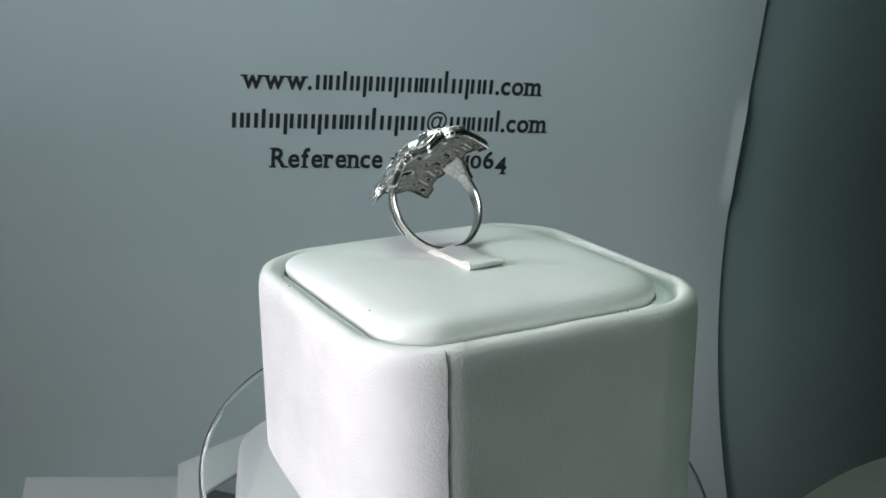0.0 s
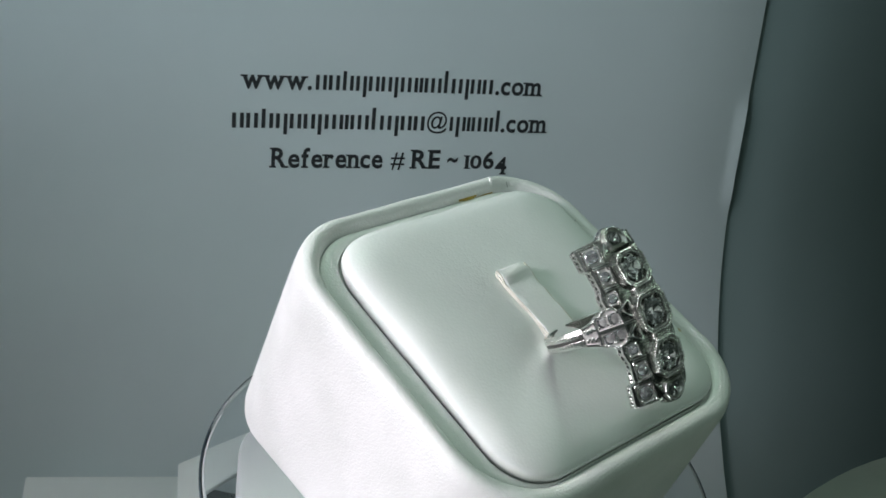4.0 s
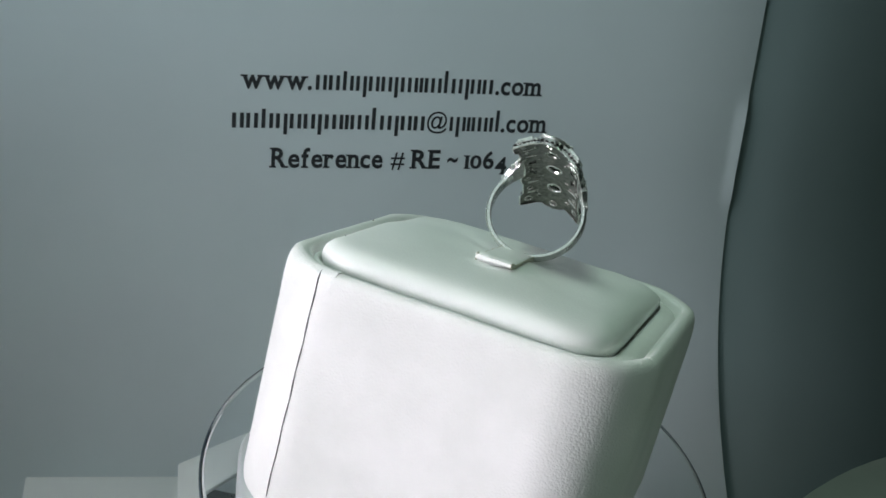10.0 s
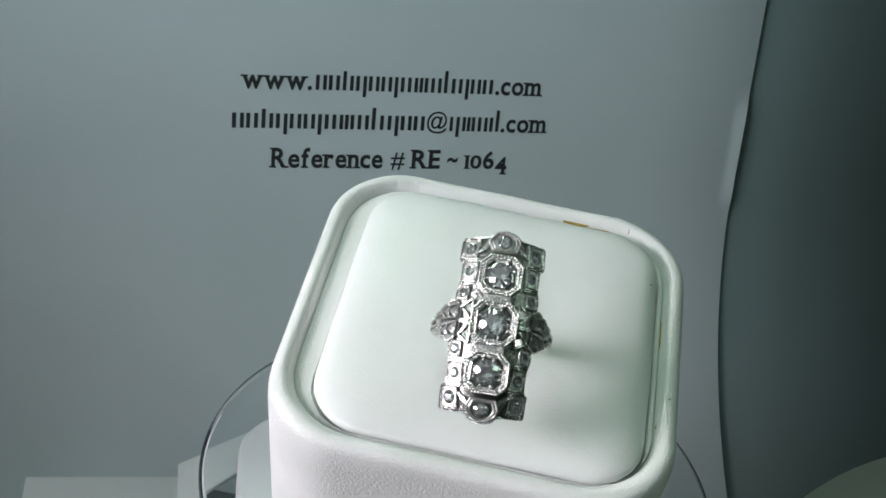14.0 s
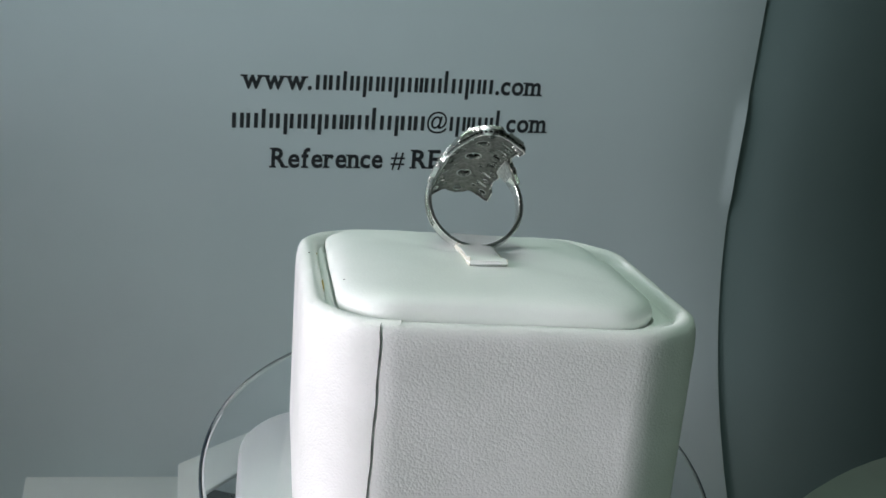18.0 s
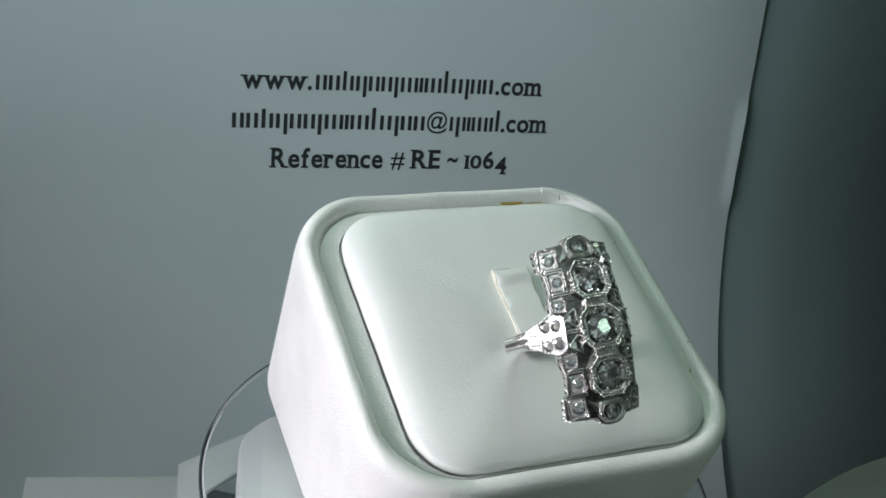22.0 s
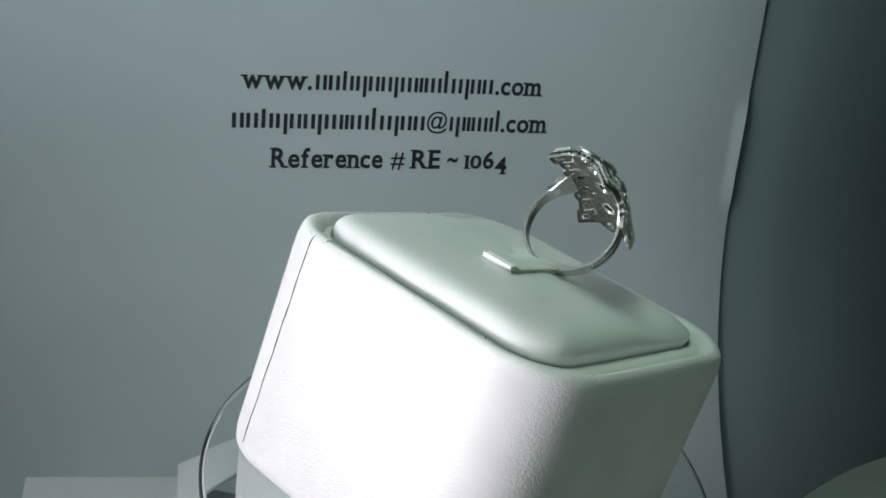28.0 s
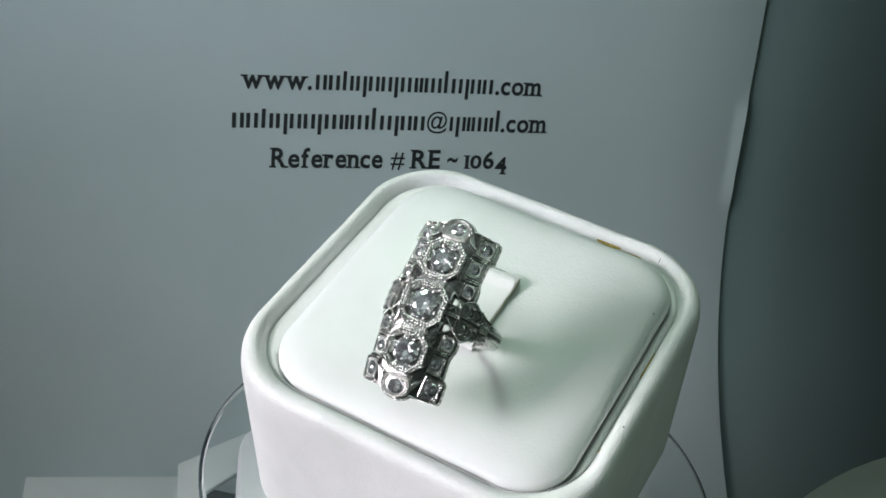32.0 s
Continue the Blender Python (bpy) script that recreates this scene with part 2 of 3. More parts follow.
def bars(sheet, marks, u0, u1, s, x_height):
    """Plain upright bars for print that is not lettered: low, tall, hanging, narrow and wide ones."""
    wide = {"n": 1.0, "t": 0.62, "y": 1.0, "i": 0.5, "w": 1.45, "l": 0.55, "j": 0.55, "r": 0.72, "q": 1.0}
    total = sum(wide[c] for c in marks)
    at, unit = u0, (u1 - u0) / total
    for c in marks:
        w = wide[c] * unit
        top = x_height * {"t": 1.30, "l": 1.52}.get(c, 1.0)
        low = -x_height * {"y": 0.42, "q": 0.42, "j": 0.40}.get(c, 0.0)
        stems = {"n": 2, "y": 2, "w": 3, "q": 2}.get(c, 1)
        sw, mid = unit * 0.27, top - 0.13 * x_height
        xs = [at + w * (0.5 if stems == 1 else 0.22 + 0.56 * k / (stems - 1)) - sw / 2 for k in range(stems)]
        bm = bmesh.new()
        for k, x in enumerate(xs):
            foot = low if k == stems - 1 else 0.0
            v = [bm.verts.new(ink(a, s - b)) for a, b in ((x, top), (x + sw, top), (x + sw, mid), (x, mid), (x, foot), (x + sw, foot))]
            bm.faces.new((v[0], v[1], v[2], v[3]))
            bm.faces.new((v[3], v[2], v[5], v[4]))
        part("printed_bar", bm, INK, sheet, smooth=False)
        at += w


def build_print(sheet):
    letters(sheet, "www.", -0.0418, -0.0235, 0.0078, 0.0074)
    bars(sheet, "nntiqnnjnwnlrynn", -0.0228, 0.0272, 0.0078, 0.0040)
    letters(sheet, ".com", 0.0278, 0.0412, 0.0078, 0.0074)
    bars(sheet, "nntiqnnjnwnlrynn", -0.0444, 0.0085, 0.0184, 0.0040)
    letters(sheet, "@", 0.0089, 0.0148, 0.0178, 0.0066, 0.004)
    bars(sheet, "ywnil", 0.0152, 0.0303, 0.0184, 0.0040)
    letters(sheet, ".com", 0.0306, 0.0440, 0.0184, 0.0074)
    letters(sheet, "Reference", -0.0334, -0.0028, 0.0291, 0.0076)
    letters(sheet, "#", -0.0005, 0.0034, 0.0291, 0.0070, 0.004)
    letters(sheet, "RE", 0.0055, 0.0137, 0.0291, 0.0074)
    letters(sheet, "~", 0.0158, 0.0188, 0.0287, 0.0072)
    letters(sheet, "1064", 0.0211, 0.0336, 0.0291, 0.0070)


def build_surroundings():
    # a second sheet standing behind the printed one, curving away from it
    bm = bmesh.new()
    rings = []
    for k in range(41):
        s = -0.16 + 0.40 * k / 40
        row = []
        for i in range(41):
            u = 0.085 + 0.30 * i / 40
            w = max(0.0, u - 0.112)
            away = -0.0032 + 0.0015 * math.sin(min(1.0, w / 0.02) * math.pi / 2) - 2.2 * w * w
            p = on_sheet(u, min(s, FOOT), away)
            row.append(Vector((p.x, p.y, max(p.z, TABLE_TOP + 0.0002))) - BACK * max(0.0, s - FOOT))
        rings.append(row)
    loft(bm, rings, False, False, loop=False)
    solid("grey_backdrop", bm, GREY, "grey curved sheet standing behind the paper", "backdrop", "structure")
    # white boards lying beside the turntable
    def slab(name, pts, z0, z1, material, label, category):
        bm = bmesh.new()
        loft(bm, [[(x, y, z) for x, y in pts] for z in (z0, z1)])
        bmesh.ops.bevel(bm, geom=bm.edges[:], offset=0.0006, segments=2, profile=0.5, affect="EDGES")
        solid(name, bm, material, label, category)
    slab("white_box", [(-0.1053, 0.0245), (-0.0690, 0.0358), (-0.0655, 0.0225), (-0.0960, -0.002)], -0.128, -0.0498, CARD, "small white cardboard box on the table", "box")
    slab("white_card", [(-0.0712, 0.0386), (-0.0352, 0.0810), (-0.0360, 0.0705), (-0.0605, 0.0300), (-0.0650, 0.0205)], -0.0497, -0.0485, CARD, "white card lying on the box behind the turntable", "card")
    # made-up block in the table's dark colour, fills the dark gap beside the base
    bm = bmesh.new()
    box_bm(bm, (-0.068, 0.010, -0.128), (-0.0505, 0.040, -0.0565), bevel=0.0015)
    solid("dark_gap_block", bm, TABLE, "dark block added in the dark gap under the turntable disc", "power supply")
    bm = bmesh.new()
    prof = [(0.129, -0.128), (0.133, -0.125), (0.133, -0.0535), (0.1315, -0.0505), (0.125, -0.050)]
    loft(bm, [[(0.200 + r * math.cos(2 * math.pi * i / 96), -0.003 + r * math.sin(2 * math.pi * i / 96), z) for i in range(96)] for r, z in prof])
    solid("lamp_base", bm, PALE, "round grey-green base standing on the table", "lamp base")


def build_turntable():
    base = thing("turntable", "white square motor base of the turntable", "turntable")
    bm = bmesh.new()
    prof = [(0.0008, -0.128), (0.0, -0.1272), (0.0, -0.0208), (0.0003, -0.0203), (0.0009, -0.0200)]
    spin = Matrix.Rotation(radians(16.8), 3, "Z")
    loft(bm, [[spin @ Vector((x, y, z)) for x, y in rounded(0.0433 - o, 0.0433 - o, 0.0170, 10, 2)] for o, z in prof])
    loft(bm, [[(0.010 * math.cos(2 * math.pi * i / 48), 0.010 * math.sin(2 * math.pi * i / 48), z) for i in range(48)] for z in (-0.0202, -0.0023)])
    part("motor_base", bm, PLASTIC, base)
    disc = thing("turntable_disc", "clear acrylic disc of the turntable with dark rim", "turntable disc")
    bm = bmesh.new()
    R = 0.0516
    prof = [(R - 0.0030, -0.0022), (R - 0.0008, -0.0022), (R - 0.0002, -0.0019), (R, -0.0014), (R, -0.0008), (R - 0.0002, -0.0003), (R - 0.0009, 0.0), (R - 0.0030, 0.0)]
    loft(bm, [[(r * math.cos(2 * math.pi * i / 144), r * math.sin(2 * math.pi * i / 144), z) for i in range(144)] for r, z in prof])
    ob = part("plate", bm, ACRYLIC, disc, sharp=15)
    ob.visible_shadow = False
    bm = bmesh.new()
    sec = [(R - 0.0001, -0.0018), (R + 0.0002, -0.0018), (R + 0.0002, -0.0006), (R - 0.0001, -0.0006)]
    loops = [[(r * math.cos(2 * math.pi * i / 144), r * math.sin(2 * math.pi * i / 144), z) for r, z in sec] for i in range(144)]
    loft(bm, loops + loops[:1], False, False)
    bmesh.ops.remove_doubles(bm, verts=bm.verts[:], dist=1e-6)
    part("rim", bm, RIMINK, disc, "dark blue rim of the disc")
    return disc


# ---- the ring box ----
def build_box():
    box = thing("ring_box", "white leatherette ring box with a padded slanted top, worn corners", "ring box")

    def ring(hu, hv, r, n, du=-0.0040, dv=0.0027):
        out = []
        for x, y in rounded(hu, hv, r, 44, 12, du, dv):
            # puckered covering at one corner of the rim
            q = (x + 0.173) * 0.5 + (y - 0.122) * 0.866
            pucker = math.exp(-((x + 0.173) / 0.022) ** 2 - ((y - 0.122) / 0.017) ** 2) * math.sin(q * 820 + 1.2 * math.sin(q * 300))
            pucker *= 0.0011 if hu > 0.172 and n > -0.012 else 0.0
            wavy = pucker + noise.noise(Vector((x * 18, y * 18, 7.0))) * 0.0010 + noise.noise(Vector((x * 50, y * 50, 1.0))) * 0.0004
            out.append(BOX @ Vector((x, y, n + wavy)))
        return out

    def foot(o, up):
        return [BOX @ Vector((x, y, -0.2345 - 0.118 * y + up)) for x, y in rounded(0.1895 - o, 0.1950 - o, 0.0855 - o, 44, 12, -0.0028, 0.0027)]

    bm = bmesh.new()
    rings = [ring(0.150, 0.150, 0.046, -0.016, 0.002, -0.0025), ring(0.1568, 0.1586, 0.053, -0.0160, 0.002, -0.0025), ring(0.1580, 0.1596, 0.054, -0.0074, 0.002, -0.0025), ring(0.1645, 0.1625, 0.062, -0.0062, -0.001, 0.0010),
             ring(0.1700, 0.1655, 0.069, -0.0078, -0.0040, 0.0040), ring(0.1714, 0.1668, 0.071, -0.0108, -0.0046, 0.0043), ring(0.1724, 0.1678, 0.072, -0.0080, -0.0046, 0.0043),
             ring(0.1750, 0.1705, 0.074, -0.0026, -0.0046, 0.0040), ring(0.1787, 0.1745, 0.077, 0.0006, -0.0046, 0.0036), ring(0.1828, 0.1787, 0.079, 0.0015, -0.0044, 0.0032), ring(0.1866, 0.1828, 0.081, 0.0004, -0.0042, 0.0029),
             ring(0.1902, 0.1863, 0.083, -0.0024), ring(0.1925, 0.1882, 0.0847, -0.0082), ring(0.1937, 0.1893, 0.0855, -0.0165), ring(0.1940, 0.1897, 0.0855, -0.0280)]
    rings += [[a.lerp(b, s) for a, b in zip(ring(0.1940, 0.1897, 0.0855, -0.0280), foot(0.0, 0.016))] for s in (0.15, 0.4, 0.7, 1.0)]
    rings += [foot(0.0015, 0.008), foot(0.0055, 0.0025), foot(0.012, 0.0)]
    loft(bm, rings)
    part("shell", bm, WRAP, box, sharp=70)
    # padded top
    bm = bmesh.new()
    prof = [(0.1535, -0.0150), (0.1562, -0.0090), (0.1577, -0.0040), (0.1574, 0.0015), (0.1556, 0.0062), (0.1522, 0.0100), (0.1472, 0.0128), (0.1400, 0.0150), (0.1310, 0.0166), (0.1180, 0.0180), (0.100, 0.0189), (0.080, 0.0194), (0.065, 0.0195), (0.055, 0.0195), (0.046, 0.0195), (0.038, 0.0195), (0.030, 0.0195), (0.022, 0.0195), (0.013, 0.0195)]
    rows = []
    for h, n in prof:
        pts = []
        for x, y in rounded(h - 0.0015, h + 0.0003, max(0.010, 0.052 - (0.157 - h) * 0.42), du=0.002, dv=-0.0025):
            dip = 0.0048 * math.exp(-((abs(x) - 0.032) / 0.016) ** 2 - ((y + 0.041) / 0.012) ** 2)
            # the half in front of the slot sits lower than the half behind it, most of all at the ring
            dip += 0.0056 / (1 + math.exp((y + 0.050) / 0.012)) * min(1.0, n / 0.010 if n > 0 else 0.0)
            soft = noise.noise(Vector((x * 22, y * 22, n * 30))) * 0.0012 + noise.noise(Vector((x * 60, y * 60, 3.0))) * 0.0004
            pts.append(BOX @ Vector((x + soft * (0.9 if h > 0.15 else 0.0), y + soft * (0.9 if h > 0.15 else 0.0), n - dip + soft)))
        rows.append(pts)
    loft(bm, rows)
    part("pad", bm, CUSHION, box, "padded white leatherette top", sharp=70)
    # flap that holds the ring in its slot, with raw edges
    def flap_point(s, x, z):
        y = -0.052 + 0.099 * s + 0.0012 * math.sin(x * 4)
        across = (x + 1) / 2
        f = min(1.0, max(0.0, (s - 0.80) / 0.12))
        top = 0.0220 + 0.0022 * s + 0.0014 * across * s + 0.0038 * f * f * (3 - 2 * f)
        low = 0.0165 if s < 0.98 else 0.0195
        th = max(0.002, (top - low) * (1.0 if s < 0.5 else 0.62 + 0.38 * across))
        rag = noise.noise(Vector((s * 9, x * 3, 2.0))) * 0.0008
        return BOX @ Vector((-0.0180 + 0.0385 * across + rag, y + rag, top - th + th * z + rag))

    bm = bmesh.new()
    rows = []
    for k in range(25):
        s = k / 24
        shut = 1.0 if k < 23 else (0.80 if k == 23 else 0.45)
        sec = []
        for x, z in ((-1, 0.15), (-1, 0.8), (-0.95, 1.0), (-0.6, 1.03), (-0.2, 1.04), (0.2, 1.04), (0.6, 1.03), (0.95, 1.0), (1, 0.8), (1, 0.15), (0.95, 0.0), (0.0, 0.0), (-0.95, 0.0)):
            sec.append(flap_point(s, x, 0.5 + (z - 0.5) * shut))
        rows.append(sec)
    loft(bm, rows)
    part("slot_flap", bm, FLAP, box, "white flap of the ring slot")
    for lay, edge in itertools.product((0.22, 0.74), (-1.0, 1.0)):
        bm = bmesh.new()
        rows = []
        for k in range(25):
            s = 0.04 + 0.955 * k / 24
            wob = 0.06 * noise.noise(Vector((s * 14, lay * 9, 0.0)))
            a, b = flap_point(s, edge, lay - 0.17 + wob), flap_point(s, edge, lay + 0.17 + wob)
            side = (BOX.to_3x3() @ Vector((1, 0, 0))) * -0.0006 * edge
            rows.append([a + side * 0.7, a - side, b - side, b + side * 0.7])
        loft(bm, rows)
        part("flap_edge", bm, EDGE, box, "raw cream edge of the flap")
    # seam down the back and across the rim, near one corner
    def back_y(hu, hv, r, u, du=-0.0045, dv=0.0027):
        over = max(0.0, u - du - (hu - r))
        return hv + dv - r + math.sqrt(r * r - over * over)

    roll = [(0.1750, 0.1718, 0.074, -0.0026), (0.1787, 0.1754, 0.077, 0.0006), (0.1828, 0.1792, 0.079, 0.0015), (0.1866, 0.1830, 0.081, 0.0004),
            (0.1902, 0.1863, 0.083, -0.0024), (0.1925, 0.1882, 0.0847, -0.0082), (0.1937, 0.1893, 0.0855, -0.0165), (0.1940, 0.1897, 0.0855, -0.0280)]
    # lap of the covering where its ends meet on the rim
    bm = bmesh.new()
    rows = []
    for k in range(9):
        f = k / 8
        up = 0.0018 * (1 - f) ** 0.7 - 0.0004
        sec = []
        for i, (hu, hv, r, n) in enumerate(roll[:5]):
            u = 0.1020 + 0.0050 * i / 4 + 0.030 * f
            lift = up * (0.3 if i == 0 else 1.0)
            sec.append(BOX @ Vector((u, back_y(hu, hv, r, u) + lift * (-0.3, 0, 0.2, 0.3, 0.1)[i], n + lift * (0.4, 1.0, 1.0, 0.8, 0.0)[i])))
        rows.append(sec + [BOX @ Vector((0.1045 + 0.030 * f, 0.168, -0.012))])
    loft(bm, rows)
    part("lap", bm, WRAP, box, "lapped end of the covering on the rim", sharp=50)
    bm = bmesh.new()
    rows = []
    spec = roll + [(0.1938 - 0.0040 * k / 14, 0.1897 + 0.0053 * k / 14, 0.0855, -0.0280 - 0.0150 * k) for k in range(1, 15)]
    for i, (hu, hv, r, n) in enumerate(spec):
        u = 0.1235 + 0.0005 * math.sin(i * 1.7) + 0.002 * max(0, i - 8) / 12
        w = 0.00045 + 0.00025 * math.sin(i * 2.9 + 1)
        w *= 0.5 if i < 5 else 1.0
        y = back_y(hu, hv, r, u, -0.0040 + 0.0012 * max(0, i - 7) / 14)
        up, out = ((0.0004, 0.0) if i < 4 else (0.0, 0.0008))
        rows.append([BOX @ Vector((u - w, y - 0.001, n - 0.001 * (i < 4))), BOX @ Vector((u - w, y + out, n + up)), BOX @ Vector((u + w, y + out - 0.0003, n + up)), BOX @ Vector((u + w, y - 0.001, n - 0.001 * (i < 4)))])
    loft(bm, rows)
    part("seam", bm, SEAM, box, "fine dark seam")
    # glue stains in the groove, specks on the pad
    def blot(name, x, y, n, lu, lv, material, label):
        bm = bmesh.new()
        pts = []
        for i in range(14):
            a = 2 * math.pi * i / 14
            q = 1 + 0.25 * math.sin(3 * a + x * 90)
            pts.append((x + lu * q * math.cos(a), y + lv * q * math.sin(a)))
        loft(bm, [[BOX @ Vector((px, py, n + z)) for px, py in pts] for z in (-0.002, 0.0)])
        part(name, bm, material, box, label)
    blot("stain", 0.066, 0.1716, -0.0068, 0.013, 0.0021, STAIN, "yellow glue stain")
    blot("stain", 0.101, 0.1708, -0.0086, 0.022, 0.0007, STAIN, "yellow glue stain")
    blot("stain", 0.1668, 0.035, -0.0082, 0.0008, 0.018, STAIN, "yellow glue stain")
    blot("stain", 0.1690, -0.080, -0.0060, 0.0012, 0.0022, STAIN, "yellow glue stain")
    blot("speck", 0.0829, -0.1327, 0.0100, 0.0012, 0.0010, SPECK, "dark speck")
    for x, y, n in ((-0.0899, 0.1610, -0.0055), (0.1500, 0.0850, 0.0116), (0.1782, -0.0506, 0.0022)):
        blot("speck", x, y, n, 0.0007, 0.0006, SPECK, "dark speck")
    # wedge under the raised back of the box
    bm = bmesh.new()
    low = [(x * 0.62, y * 0.62 + 0.02) for x, y in rounded(0.185, 0.185, 0.06, 4, 2)]
    up = [BOX @ Vector((x, y, -0.2355 - 0.118 * y)) for x, y in low]
    loft(bm, [[Vector((p.x, p.y, 0.0002)) for p in up], up])
    part("wedge", bm, CARD, box, "white wedge under the box")
    return box


# ---- the ring ----
def face_d(u, a):
    """Height of the head's face above the middle of the head."""
    return 0.1558 - 1.73 * a * a - 14.5 * max(0.0, abs(u) - 0.004) ** 2


def H(u, a, d):
    return HEAD @ Vector((u, a, d))


def frame_at(u, a, lift=0.0):
    """A pose on the face: x across, y along, z out of it, in units of the head."""
    e = 0.001
    p = Vector((u, a, face_d(u, a) + lift))
    x = Vector((2 * e, 0, face_d(u + e, a) - face_d(u - e, a))).normalized()
    y = Vector((0, 2 * e, face_d(u, a + e) - face_d(u, a - e))).normalized()
    z = x.cross(y).normalized()
    y = z.cross(x)
    m = Matrix((x, y, z)).transposed().to_4x4()
    return HEAD @ Matrix.Translation(p) @ m


def gem_bm(r, m, sides=8):
    """A brilliant-cut stone: table, star, kite and girdle facets above a deep pavilion, each stone cut a little unevenly."""
    bm = bmesh.new()
    n = sides
    dice = random.Random(round(r * 1e5) + n + round(m.translation.x * 1e5) + 7 * round(m.translation.y * 1e5))
    spin = dice.uniform(0, 1)

    def circle(rad, z, count, off=0.0, loose=0.0):
        out = []
        for i in range(count):
            a, q = 2 * math.pi * (i + off + spin) / count, 1 + dice.uniform(-loose, loose)
            out.append(bm.verts.new(m @ Vector((rad * q * math.cos(a), rad * q * math.sin(a), z * (1 + dice.uniform(-loose, loose))))))
        return out

    table = circle(0.50 * r, 0.34 * r, n, 0.0, 0.03)
    star = circle(0.74 * r, 0.235 * r, n, 0.5, 0.03)
    girdle = circle(r, 0.03 * r, 2 * n)
    lower = circle(r, -0.03 * r, 2 * n)
    keel = circle(0.42 * r, -0.50 * r, n, 0.25, 0.04)
    culet = bm.verts.new(m @ Vector((0, 0, -0.80 * r)))
    bm.faces.new(table)
    for i in range(n):
        j = (i + 1) % n
        g = [girdle[(2 * i + k) % (2 * n)] for k in range(3)]
        l = [lower[(2 * i + k) % (2 * n)] for k in range(3)]
        bm.faces.new((table[i], star[i], table[j]))
        bm.faces.new((table[i], g[0], star[i]))
        bm.faces.new((star[i], g[0], g[1]))
        bm.faces.new((star[i], g[1], g[2]))
        bm.faces.new((table[j], star[i], g[2]))
        for k in range(2):
            bm.faces.new((g[k], l[k], l[k + 1], g[k + 1]))
        bm.faces.new((l[0], keel[i], l[1]))
        bm.faces.new((l[1], keel[i], l[2]))
        bm.faces.new((l[2], keel[i], keel[j]))
        bm.faces.new((keel[i], culet, keel[j]))
    return bm


def oct_ring(hu, ha, cut):
    return [(hu - cut, -ha), (hu, -ha + cut), (hu, ha - cut), (hu - cut, ha), (-hu + cut, ha), (-hu, ha - cut), (-hu, -ha + cut), (-hu + cut, -ha)]


def bead(bm, p, r):
    b = bmesh.new()
    bmesh.ops.create_icosphere(b, subdivisions=1, radius=r)
    merge(bm, b, Matrix.Translation(p))


def bead_row(bm, pts, m, r, step, z):
    for (x0, y0), (x1, y1) in zip(pts, pts[1:] + pts[:1]):
        n = max(1, round(math.hypot(x1 - x0, y1 - y0) / step))
        for k in range(n):
            s = k / n
            bead(bm, m @ Vector((x0 + (x1 - x0) * s, y0 + (y1 - y0) * s, z)), r * K)


def frame_bm(bm, outer, inner, m, z0, z1, zi):
    """A frame between two outlines: outer wall, top, and an inner wall that slopes down."""
    n = len(outer)
    rows = [[m @ Vector((x, y, z0)) for x, y in outer], [m @ Vector((x, y, z1 * 0.8)) for x, y in outer],
            [m @ Vector((x * 0.97, y * 0.97, z1)) for x, y in outer],
            [m @ Vector(((a[0] * 0.97 + b[0] * 1.04) / 2, (a[1] * 0.97 + b[1] * 1.04) / 2, z1 - 0.0015)) for a, b in zip(outer, inner)],
            [m @ Vector((x * 1.04, y * 1.04, z1)) for x, y in inner],
            [m @ Vector((x, y, z1 * 0.7)) for x, y in inner], [m @ Vector((x * 0.93, y * 0.93, zi)) for x, y in inner], [m @ Vector((x * 0.88, y * 0.88, z0)) for x, y in inner]]
    made = [[bm.verts.new(p) for p in r] for r in rows]
    for a, b in zip(made, made[1:]):
        for i in range(n):
            j = (i + 1) % n
            bm.faces.new((a[i], a[j], b[j], b[i]))


def prong_bm(m, x, y, z, r):
    bm, b = bmesh.new(), bmesh.new()
    bmesh.ops.create_icosphere(b, subdivisions=1, radius=r)
    merge(bm, b, m @ Matrix.Translation((x, y, z)))
    return bm


def square(h, k=None):
    k = h if k is None else k
    c = 0.12 * h
    return oct_ring(h, k, c)


